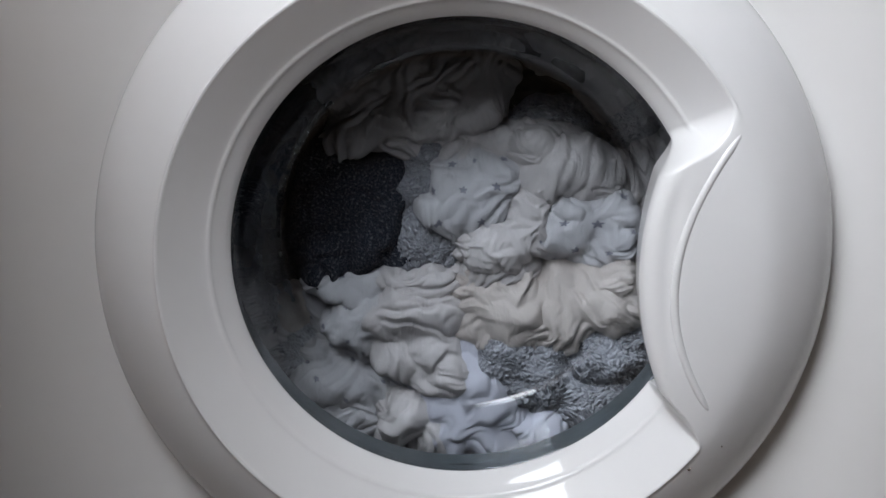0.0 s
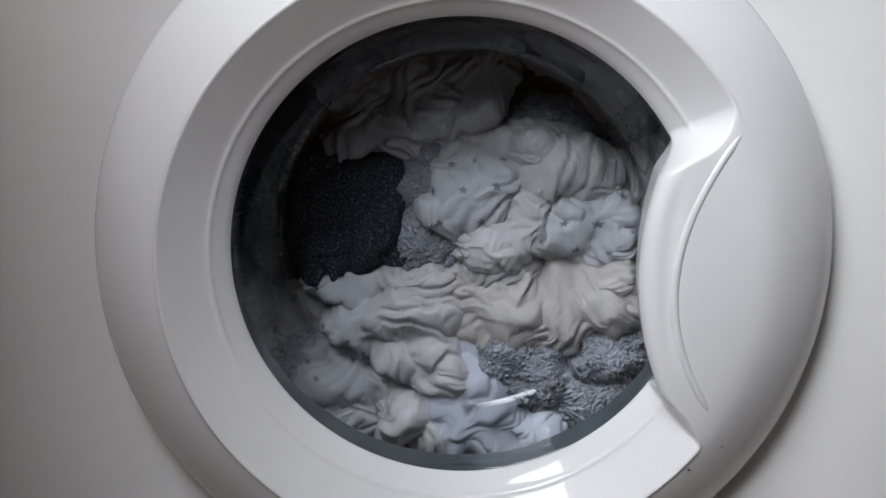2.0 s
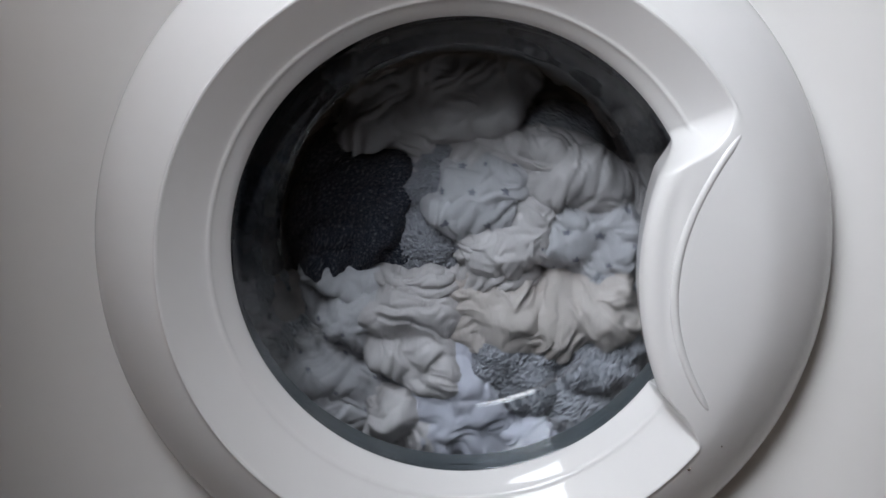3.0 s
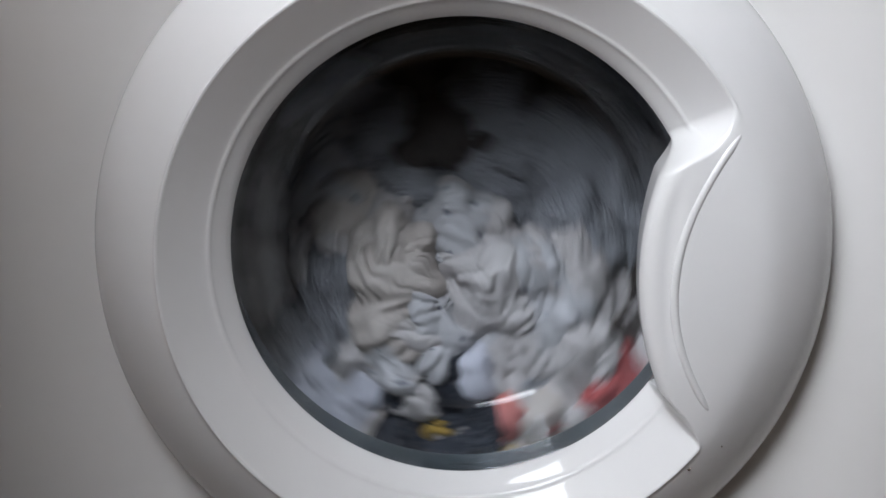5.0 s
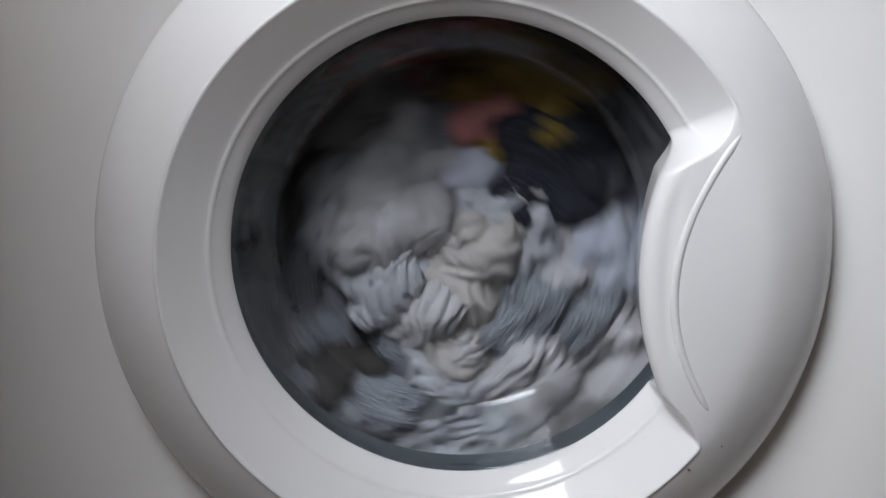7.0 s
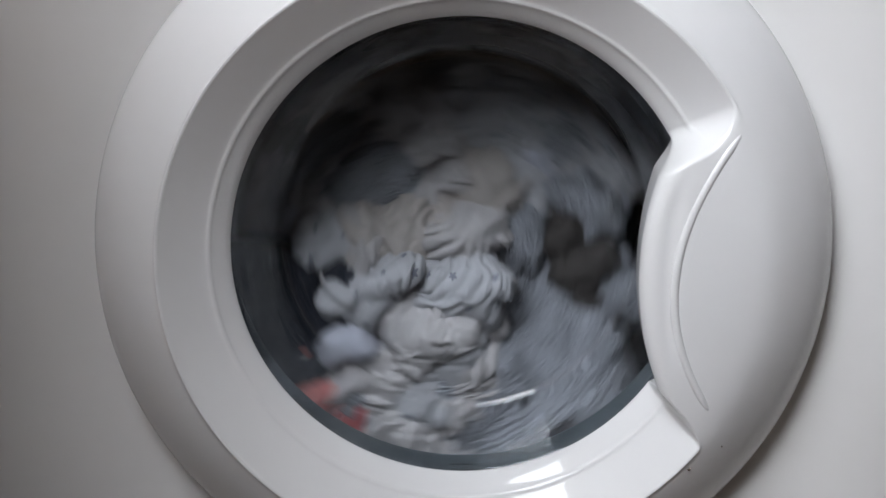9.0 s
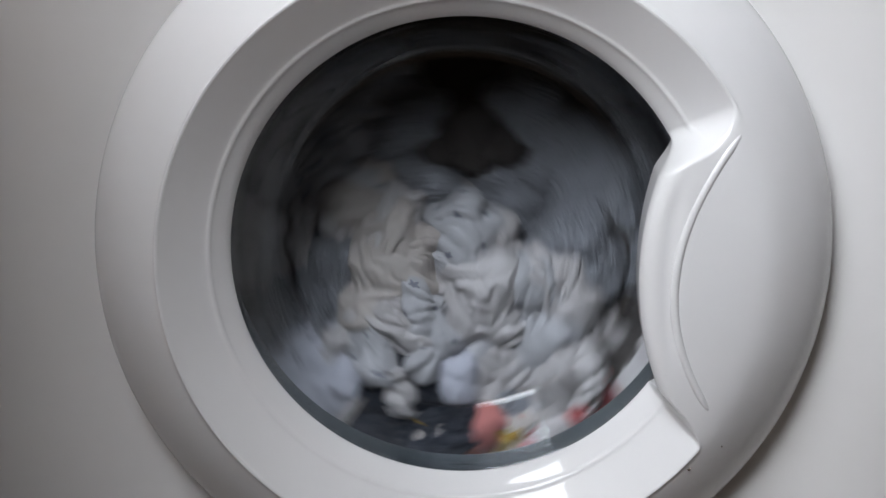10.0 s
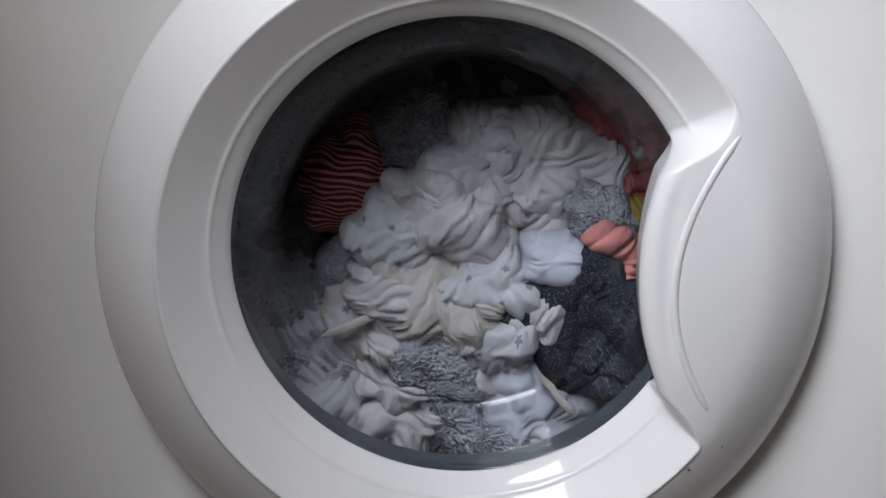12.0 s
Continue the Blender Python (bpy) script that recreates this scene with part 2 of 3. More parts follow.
# ---- the machine ----
def washing_machine():
    top = tagged(new("washing_machine"), "white front-loading washing machine with round door closed", "washing machine")
    cx, cz = DOOR.x, DOOR.z
    # front panel with a round opening, its sides turned back
    bm = bmesh.new()
    n, hole, rows = 128, 0.190, []
    for k in range(n):
        a = 2 * math.pi * (k + 0.5) / n
        c, s = math.cos(a), math.sin(a)
        ex = 0.31 / abs(c) if abs(c) > 1e-6 else 9
        ez = ((0.85 - cz) if s > 0 else (cz - 0.03)) / abs(s) if abs(s) > 1e-6 else 9
        e = min(ex, ez)
        rows.append([bm.verts.new((cx + r * c, y, cz + r * s)) for r, y in
                     ((hole, 0.012), (hole, 0.003), (hole + 0.003, 0.0), (e - 0.006, 0.0), (e - 0.002, 0.002), (e, 0.006), (e, 0.02))])
    for k in range(n):
        p, q = rows[k], rows[(k + 1) % n]
        for i in range(len(p) - 1):
            bm.faces.new((p[i], p[i + 1], q[i + 1], q[i]))
    part("front_panel", bm, WHITE_STEEL, top)
    bm = block(-0.31, -0.308, 0.02, 0.60, 0.03, 0.85)
    block(0.308, 0.31, 0.02, 0.60, 0.03, 0.85, bm=bm)
    block(-0.308, 0.308, 0.598, 0.60, 0.03, 0.85, bm=bm)
    block(-0.308, 0.308, 0.02, 0.598, 0.03, 0.032, bm=bm)
    part("casing", bm, WHITE_STEEL, top, smooth=False)
    part("top_plate", block(-0.31, 0.31, -0.004, 0.60, 0.852, 0.875, 0.004), WHITE_STEEL, top)
    for x in (-0.25, 0.25):
        for y in (0.07, 0.54):
            part("foot", revolve([(0.0, 0.0), (0.02, 0.0), (0.02, 0.03), (0.0, 0.03)], 20), DARK, top).matrix_basis = pose(x, y, 0, 90, 0, 0)
    # rubber gasket between door and tub
    prof = rounded([(0.168, -0.014), (0.158, -0.0155), (0.1500, -0.0140), (0.1482, -0.0060), (0.1474, 0.006), (0.1464, 0.013), (0.1462, 0.0155), (0.1475, 0.0175), (0.154, 0.019),
                    (0.160, 0.030), (0.172, 0.048), (0.192, 0.040), (0.192, 0.012)], 2)
    part("door_gasket", revolve([tuple(p) for p in prof], 160, centre=PORT), RUBBER, top, "grey folded rubber gasket")
    # drain slot moulded in the gasket's lower lip
    slot = part("drain_slot", block(-0.0110, 0.0110, -0.0004, 0.0004, -0.0005, 0.0003, 0.0002), DARK, top, "dark narrow moulded slot")
    slot.matrix_basis = pose(PORT.x + 0.002, PORT.y + 0.003, PORT.z - 0.1476)
    # tub behind the drum
    part("tub", revolve([(0.172, 0.060), (0.262, 0.066), (0.262, 0.44), (0.0, 0.44)], 96, centre=DOOR), DARK, top)
    door(top)
    return top


LIP, HOLE = 0.1803, 0.1405


def door(top):
    d = new("door", finish(door_ring(), "door", WHITE_PLASTIC))
    d.parent = top
    tagged(d, "white plastic porthole door ring with a wide grip plate")
    # bead along the grip
    a, b, c = Vector((0.1570, 0.0805)), Vector((0.1195, -0.004)), Vector((0.1455, -0.087))
    path, rad = [], []
    m = 48
    for i in range(m + 1):
        u = i / m
        p = a.lerp(b, u) * (1 - u) + b.lerp(c, u) * u
        p += (b - (a + c) / 2) * (2 * u * (1 - u)) * 0.9
        r = math.hypot(*p)
        path.append(DOOR + Vector((p.x, dome(r) + 0.0012, p.y)))
        rad.append(0.0006 + 0.0020 * min(1.0, 16 * u, 16 * (1 - u)) ** 0.5)
    part("grip_bead", tube(path, rad, 12, 0.9), WHITE_PLASTIC, d)
    # pressed-glass bowl
    outer = rounded([(0.1480, -0.0150), (0.1450, -0.0145), (0.1425, -0.008), (0.1385, 0.006), (0.1325, 0.020), (0.1270, 0.031), (0.1235, 0.0375), (0.1190, 0.0405), (0.1125, 0.0415),
                     (0.090, 0.0420), (0.045, 0.0425), (0.0, 0.0430)], 2)
    inner = rounded([(0.0, 0.0390), (0.045, 0.0386), (0.088, 0.0382), (0.1110, 0.0376), (0.1165, 0.0364), (0.1200, 0.0335), (0.1240, 0.0265), (0.1295, 0.0165), (0.1355, 0.003),
                     (0.1400, -0.0105), (0.1425, -0.0160), (0.1450, -0.0170), (0.1480, -0.0170)], 2)
    bowl = part("glass_bowl", revolve([tuple(p) for p in outer] + [tuple(p) for p in inner[:-1]], 192, closed=True, centre=PORT), GLASS, d, "pressed glass porthole bowl, tinted to dim the drum")
    bowl.visible_shadow = False


FACE = rounded([(0.090, -0.0600), (0.130, -0.0595), (0.160, -0.0570), (0.1765, -0.0540), (0.190, -0.0475), (0.205, -0.0375), (0.2150, -0.0290), (0.2215, -0.0215), (0.2245, -0.0140), (0.225, -0.0060)], 3)
FACE_R, FACE_Y = [p[0] for p in FACE], [p[1] for p in FACE]


def dome(r):
    """Depth of the door's smooth outer face at a radius."""
    return float(np.interp(r, FACE_R, FACE_Y))


def door_ring():
    steps = 900
    flange = [(LIP, 0)] + [(r, 0) for r in (0.1825, 0.185, 0.188, 0.191, 0.194, 0.197, 0.200, 0.203, 0.206, 0.209, 0.212, 0.215, 0.2175, 0.2195, 0.2210, 0.2222, 0.2232, 0.2240, 0.2245, 0.2249)]
    cone = rounded([(HOLE + 0.003, -0.0135), (HOLE, -0.0185), (HOLE + 0.0008, -0.0205), (0.1436, -0.0238), (0.1500, -0.0302), (0.1509, -0.0318), (0.1522, -0.0328), (0.1540, -0.0334),
                    (0.1680, -0.0450), (0.1768, -0.0520), (0.1776, -0.0528), (0.1785, -0.0532), (0.1794, -0.0533), (LIP, dome(LIP))], 2)
    m = len(cone)
    arc_mid, arc_r = 0.1015, 0.184
    bm = bmesh.new()
    cols = []
    for k in range(steps):
        a = -180 + 360 * (k + 0.5) / steps
        ca, sa = math.cos(radians(a)), math.sin(radians(a))
        col = []
        # inner edge of the grip plate along this ray: a wide arc bulging towards the glass
        ox = arc_mid + arc_r
        oz = -0.006
        edge = HOLE
        if ca > 0.3:
            bq = ca * ox + sa * oz
            disc = bq * bq - (ox * ox + oz * oz - arc_r * arc_r)
            if disc > 0:
                edge = min(HOLE + 0.004, bq - math.sqrt(disc))
        for i, p in enumerate(cone):
            u = i / (m - 1)
            top = 1 - smoothstep(24.5 + 2 * u, 31.5 + 1.5 * u, a)
            bot = smoothstep(-34.9 - 4.0 * u, -33.3 - 4.0 * u, a)
            w = top * bot
            r0, y0 = p[0], p[1]
            v = max(0.0, (i - 4) / (m - 5))
            r1 = edge + (LIP - edge) * v ** 0.8
            roll = 0.0045 * math.exp(-((r1 - edge) / 0.005)) if i >= 4 else 0
            y1 = dome(r1) + roll * 1.5 + 0.0014 * math.exp(-((r1 - edge - 0.015) / 0.005) ** 2) * smoothstep(-30, -18, a) * (1 - smoothstep(14, 24, a))
            if i < 4:
                r1 = edge + 0.0012 * (4 - i) ** 1.2 * 0.6
                y1 = dome(edge) + 0.00675 + (4 - i) * 0.0095
                r1 = max(r1, edge)
            r, y = r0 + (r1 - r0) * w, y0 + (y1 - y0) * w
            low = min(1.0, max(0.0, (LIP - r) / (LIP - HOLE)))
            col.append(bm.verts.new(DOOR + Vector((r * ca, y, r * sa + 0.0023 * low))))
        for r, _ in flange[1:]:
            col.append(bm.verts.new(DOOR + Vector((r * ca, dome(r), r * sa))))
        col.append(bm.verts.new(DOOR + Vector((0.2245 * ca, -0.0025, 0.2245 * sa))))
        col.append(bm.verts.new(DOOR + Vector((0.221 * ca, -0.0012, 0.221 * sa))))
        col.append(bm.verts.new(DOOR + Vector((0.195 * ca, -0.0012, 0.195 * sa))))
        cols.append(col)
    for k in range(steps):
        p, q = cols[k], cols[(k + 1) % steps]
        for i in range(len(p) - 1):
            bm.faces.new((p[i], p[i + 1], q[i + 1], q[i]))
    return bm


def drum():
    d = tagged(new("drum"), "stainless steel drum with three lifters, darkened for its shade", "drum")
    d.matrix_basis = Matrix.Translation(DOOR)
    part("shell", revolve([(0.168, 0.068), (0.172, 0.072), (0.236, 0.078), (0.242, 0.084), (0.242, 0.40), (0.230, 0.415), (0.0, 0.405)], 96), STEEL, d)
    for k in range(3):
        a = 2 * math.pi * k / 3
        bm = block(-0.022, 0.022, 0.10, 0.38, 0.195, 0.240, 0.012)
        bmesh.ops.rotate(bm, verts=bm.verts, cent=(0, 0, 0), matrix=Matrix.Rotation(a, 3, "Y"))
        part("lifter", bm, DARK, d)
    return d


def specks():
    for x, z, r in ((0.1355, -0.124, 0.0011), (0.1555, -0.111, 0.0006)):
        bm = bmesh.new()
        bmesh.ops.create_icosphere(bm, subdivisions=2, radius=r)
        for v in bm.verts:
            v.co *= 1 + 0.35 * noise.noise(v.co * 1500)
        s = part("dirt_speck", bm, DIRT)
        rr = math.hypot(x, z)
        s.location = DOOR + Vector((x, dome(rr), z))
        tagged(s, "tiny dark dirt speck stuck on the door", "dirt")


room()
washing_machine()
specks()
DRUM = drum()

# ---- laundry: crumpled cloth ----
PIECES = []


def laundry(name, mat, label, category, w, h, start, end, deep=0.032, dive=0.0):
    """One piece of washing. start and end: x, z from the drum's axis, depth and turn in degrees, before and after the tumbling."""
    PIECES.append(dict(name=name, mat=mat, label=label, category=category, w=w, h=h, start=start, end=end, deep=deep, dive=dive))


laundry("muslin_cloth", MUSLIN, "crumpled white muslin cloth, wet, lying in the drum", "cloth", 0.128, 0.072, (-0.0290, 0.0750, 0.104, -8), (0.0558, 0.0253, 0.098, 15))
laundry("shaded_cloth", DIM, "taupe cotton cloth deep in the drum, darkened for shade", "cloth", 0.106, 0.049, (0.0354, 0.0858, 0.165, 20), (-0.0516, 0.0689, 0.170, -10))
laundry("terry_towel", TERRY, "bunched light grey terry towel with looped pile", "towel", 0.057, 0.034, (0.0631, 0.0556, 0.122, -20), (0.1020, -0.0050, 0.084, 30))
laundry("muslin_cloth", MUSLIN, "crumpled white muslin cloth, wet, lying in the drum", "cloth", 0.136, 0.042, (0.0248, 0.0309, 0.100, -4), (0.0420, 0.0467, 0.130, 5))
laundry("muslin_cloth", MUSLIN, "crumpled white muslin cloth, wet, lying in the drum", "cloth", 0.087, 0.049, (0.0645, 0.0233, 0.086, 10), (-0.0102, -0.0118, 0.086, 35))
laundry("terry_towel", TERRY, "bunched light grey terry towel with looped pile", "towel", 0.061, 0.080, (-0.0219, -0.0075, 0.094, 10), (-0.0241, 0.0413, 0.125, -60))
laundry("knitted_garment", NAVY, "dark navy flecked knitted garment, wet and bunched", "clothing", 0.092, 0.094, (-0.0790, -0.0040, 0.098, 15), (0.0880, -0.0740, 0.074, -30))
laundry("star_print_cloth", STARRED, "crumpled white muslin cloth with small grey stars", "cloth", 0.057, 0.057, (0.0070, 0.0088, 0.080, 0), (-0.0452, -0.0206, 0.090, 20))
laundry("muslin_cloth", MUSLIN, "crumpled white muslin cloth, wet, lying in the drum", "cloth", 0.061, 0.045, (0.0337, -0.0079, 0.076, -20), (0.0053, 0.0090, 0.090, 10))
laundry("star_print_cloth", STARRED, "crumpled white muslin cloth with small grey stars", "cloth", 0.072, 0.049, (0.0936, -0.0165, 0.080, 12), (0.0131, 0.0257, 0.096, -15))
laundry("muslin_cloth", MUSLIN, "crumpled white muslin cloth, wet, lying in the drum", "cloth", 0.030, 0.021, (0.0109, -0.0239, 0.078, 0), (-0.0533, -0.0987, 0.080, 20))
laundry("muslin_cloth", MUSLIN, "crumpled white muslin cloth, wet, lying in the drum", "cloth", 0.061, 0.034, (0.0209, -0.0432, 0.084, -6), (-0.0491, -0.0622, 0.080, 30))
laundry("cream_cloth", CREAM, "crumpled cream cotton cloth folded over itself", "cloth", 0.057, 0.057, (0.0246, -0.0666, 0.074, -15), (-0.0690, -0.0795, 0.100, 60))
laundry("cream_cloth", CREAM, "crumpled cream cotton cloth folded over itself", "cloth", 0.095, 0.057, (0.0787, -0.0666, 0.074, -12), (-0.0179, -0.0671, 0.076, 15))
laundry("terry_towel", TERRY, "bunched light grey terry towel with looped pile", "towel", 0.068, 0.057, (0.0448, -0.1063, 0.078, 15), (-0.0180, -0.1069, 0.080, 0))
laundry("terry_towel", TERRY, "bunched light grey terry towel with looped pile", "towel", 0.057, 0.042, (0.1036, -0.0946, 0.080, -10), (-0.1245, -0.0613, 0.108, 70))
laundry("terry_towel", TERRY, "bunched light grey terry towel with looped pile", "towel", 0.076, 0.045, (0.0775, -0.1352, 0.084, -15), (0.0019, -0.1571, 0.086, 10))
laundry("star_print_cloth", STARRED, "crumpled white muslin cloth with small grey stars", "cloth", 0.057, 0.042, (-0.0742, -0.0562, 0.096, 0), (0.0168, -0.0492, 0.076, -20))
laundry("star_print_cloth", STARRED, "crumpled white muslin cloth with small grey stars", "cloth", 0.045, 0.049, (-0.0703, -0.0806, 0.090, 20), (0.0248, -0.0887, 0.074, 40))
laundry("star_print_cloth", STARRED, "crumpled white muslin cloth with small grey stars", "cloth", 0.072, 0.080, (-0.1094, -0.0977, 0.126, -15), (-0.1015, -0.1018, 0.106, 20))
laundry("star_print_cloth", STARRED, "crumpled white muslin cloth with small grey stars", "cloth", 0.080, 0.068, (-0.0759, -0.1318, 0.112, 35), (-0.0782, -0.1409, 0.104, 30))
laundry("muslin_cloth", MUSLIN, "crumpled white muslin cloth, wet, lying in the drum", "cloth", 0.068, 0.072, (-0.0258, -0.0893, 0.076, 10), (0.0288, -0.0778, 0.078, -60))
laundry("muslin_cloth", MUSLIN, "crumpled white muslin cloth, wet, lying in the drum", "cloth", 0.049, 0.030, (-0.0277, -0.0532, 0.084, 0), (-0.0458, -0.1283, 0.082, 20))
laundry("white_sock", COOL, "smooth bluish white cotton sock, bunched", "sock", 0.087, 0.076, (0.0116, -0.1318, 0.080, 25), (0.0470, -0.1330, 0.088, 10))
laundry("muslin_cloth", MUSLIN, "crumpled white muslin cloth, wet, lying in the drum", "cloth", 0.064, 0.042, (-0.0241, -0.1528, 0.086, -5), (-0.0463, -0.1557, 0.088, -10))
laundry("white_sock", COOL, "smooth bluish white cotton sock, bunched", "sock", 0.045, 0.034, (0.0562, -0.1536, 0.088, -20), (0.0647, -0.0333, 0.076, 20))
laundry("shaded_cloth", DIM, "taupe cotton cloth deep in the drum, darkened for shade", "cloth", 0.042, 0.091, (-0.1142, 0.0124, 0.121, 5), (-0.1226, -0.0341, 0.131, 0))
laundry("muslin_cloth", MUSLIN, "crumpled white muslin cloth, wet, lying in the drum", "cloth", 0.045, 0.057, (0.1226, -0.0005, 0.110, 0), (0.0338, -0.1185, 0.090, -30))
laundry("striped_sock", STRIPED, "pink sock with dark red stripes, bunched up", "sock", 0.057, 0.068, (0.0382, -0.0417, 0.190, 0), (-0.0850, 0.0195, 0.110, 10), dive=0.06)
laundry("pink_top", PINK, "plain salmon pink jersey top, knotted up", "clothing", 0.042, 0.038, (-0.0499, -0.1236, 0.190, 0), (0.1073, -0.0358, 0.078, 15))
laundry("red_top", RED, "plain red jersey garment pressed to the drum wall", "clothing", 0.061, 0.098, (0.0832, -0.1051, 0.190, 0), (0.1260, 0.0498, 0.105, -15))
laundry("ochre_garment", OCHRE, "mustard yellow cotton garment, crumpled", "clothing", 0.125, 0.095, (0.0201, 0.0328, 0.190, 0), (0.1330, -0.0480, 0.092, 20))
laundry("muslin_cloth", MUSLIN, "crumpled white muslin cloth, wet, lying in the drum", "cloth", 0.114, 0.083, (-0.0224, 0.0048, 0.150, 0), (-0.0141, -0.0547, 0.132, 0))
laundry("muslin_cloth", MUSLIN, "crumpled white muslin cloth, wet, lying in the drum", "cloth", 0.114, 0.083, (0.0477, -0.0632, 0.132, 40), (0.0558, -0.0505, 0.132, 60))
laundry("star_print_cloth", STARRED, "crumpled white muslin cloth with small grey stars", "cloth", 0.106, 0.083, (-0.0476, -0.1149, 0.132, 80), (-0.0728, -0.1236, 0.132, 30))
laundry("terry_towel", TERRY, "bunched light grey terry towel with looped pile", "towel", 0.098, 0.076, (0.0613, -0.1324, 0.132, 20), (0.0363, -0.1412, 0.132, 60))
laundry("knitted_garment", NAVY, "dark navy flecked knitted garment, wet and bunched", "clothing", 0.091, 0.076, (-0.1042, -0.0336, 0.132, 0), (-0.0481, 0.0840, 0.190, 0))
laundry("shaded_cloth", DIM, "taupe cotton cloth deep in the drum, darkened for shade", "cloth", 0.091, 0.076, (0.0029, 0.0543, 0.190, 0), (0.0364, 0.0638, 0.180, 0))
laundry("star_print_cloth", STARRED, "crumpled white muslin cloth with small grey stars", "cloth", 0.091, 0.068, (0.0774, -0.0163, 0.150, 0), (0.0748, 0.0201, 0.132, 0))
laundry("white_sock", COOL, "smooth bluish white cotton sock, bunched", "sock", 0.106, 0.091, (-0.0915, 0.0328, 0.190, 0), (-0.1138, -0.0889, 0.132, 0))
laundry("star_print_cloth", STARRED, "crumpled white muslin cloth with small grey stars", "cloth", 0.106, 0.091, (0.1109, -0.1062, 0.132, 0), (0.1115, -0.1280, 0.132, 0))
laundry("muslin_cloth", MUSLIN, "crumpled white muslin cloth, wet, lying in the drum", "cloth", 0.106, 0.091, (0.0027, -0.1589, 0.132, 0), (-0.0226, -0.1500, 0.132, 0))
laundry("terry_towel", TERRY, "bunched light grey terry towel with looped pile", "towel", 0.098, 0.083, (0.1044, 0.0427, 0.180, 0), (-0.0827, -0.0002, 0.180, 0))
laundry("cream_cloth", CREAM, "crumpled cream cotton cloth folded over itself", "cloth", 0.106, 0.091, (-0.1221, -0.0889, 0.132, 0), (0.1081, -0.0128, 0.132, 0))
laundry("muslin_cloth", MUSLIN, "crumpled white muslin cloth, wet, lying in the drum", "cloth", 0.091, 0.057, (0.0023, -0.1797, 0.100, 0), (-0.0877, -0.1667, 0.116, 30))
laundry("star_print_cloth", STARRED, "crumpled white muslin cloth with small grey stars", "cloth", 0.087, 0.057, (-0.0877, -0.1689, 0.116, 30), (-0.1393, -0.0980, 0.121, 70))
laundry("terry_towel", TERRY, "bunched light grey terry towel with looped pile", "towel", 0.076, 0.057, (-0.1399, -0.0953, 0.126, 70), (-0.1383, 0.0048, 0.150, 0))
laundry("muslin_cloth", MUSLIN, "crumpled white muslin cloth, wet, lying in the drum", "cloth", 0.087, 0.057, (0.0963, -0.1710, 0.100, -30), (0.0063, -0.1797, 0.100, 0))
laundry("star_print_cloth", STARRED, "crumpled white muslin cloth with small grey stars", "cloth", 0.087, 0.057, (0.1430, -0.0896, 0.105, -70), (0.0971, -0.1796, 0.105, -30))
laundry("muslin_cloth", MUSLIN, "crumpled white muslin cloth, wet, lying in the drum", "cloth", 0.076, 0.057, (0.1409, 0.0107, 0.115, 0), (0.1492, -0.1208, 0.110, -60))
laundry("shaded_cloth", DIM, "taupe cotton cloth deep in the drum, darkened for shade", "cloth", 0.083, 0.064, (-0.1317, 0.0354, 0.170, 0), (-0.0226, 0.1007, 0.190, 0))
laundry("muslin_cloth", MUSLIN, "crumpled white muslin cloth, wet, lying in the drum", "cloth", 0.098, 0.064, (-0.0059, 0.1059, 0.170, 0), (0.0822, 0.0889, 0.180, 0))
laundry("muslin_cloth", MUSLIN, "crumpled white muslin cloth, wet, lying in the drum", "cloth", 0.091, 0.064, (0.0848, 0.0899, 0.165, 0), (0.1431, 0.0048, 0.150, 0))
laundry("terry_towel", TERRY, "bunched light grey terry towel with looped pile", "towel", 0.064, 0.030, (0.0995, -0.0446, 0.090, 0), (-0.0854, -0.0470, 0.116, -40))
laundry("muslin_cloth", MUSLIN, "crumpled white muslin cloth, wet, lying in the drum", "cloth", 0.076, 0.042, (0.0570, -0.0425, 0.098, 0), (0.0722, -0.0067, 0.100, 20))
laundry("strap", CREAM, "narrow beige cotton strap of a garment", "strap", 0.044, 0.0055, (-0.0223, -0.0855, 0.120, 0), (-0.0760, -0.0780, 0.056, -24), deep=0.003)
laundry("strap", CREAM, "narrow beige cotton strap of a garment", "strap", 0.034, 0.0045, (0.0024, -0.1284, 0.120, 0), (0.0666, -0.1262, 0.048, 50), deep=0.003)
laundry("woven_label", TERRY, "grey woven fabric label sewn into a garment", "label", 0.030, 0.011, (-0.0472, -0.1284, 0.120, 0), (-0.0003, -0.1255, 0.050, 12), deep=0.003)
laundry("star_print_cloth", STARRED, "crumpled white muslin cloth with small grey stars", "cloth", 0.076, 0.061, (-0.0223, -0.1165, 0.110, 0), (-0.0101, -0.1146, 0.104, 0))
laundry("terry_towel", TERRY, "bunched light grey terry towel with looped pile", "towel", 0.076, 0.061, (-0.1030, -0.0665, 0.128, 0), (-0.1189, -0.1133, 0.116, 0))
laundry("terry_towel", TERRY, "bunched light grey terry towel with looped pile", "towel", 0.102, 0.083, (-0.0483, -0.1618, 0.140, 0), (-0.0918, 0.0545, 0.150, 0))
laundry("terry_towel", TERRY, "bunched light grey terry towel with looped pile", "towel", 0.102, 0.083, (0.0370, -0.1708, 0.140, 0), (-0.0472, 0.0776, 0.165, 0))
laundry("muslin_cloth", MUSLIN, "crumpled white muslin cloth, wet, lying in the drum", "cloth", 0.095, 0.080, (-0.0101, -0.0582, 0.112, 0), (-0.0101, -0.0665, 0.112, 0))


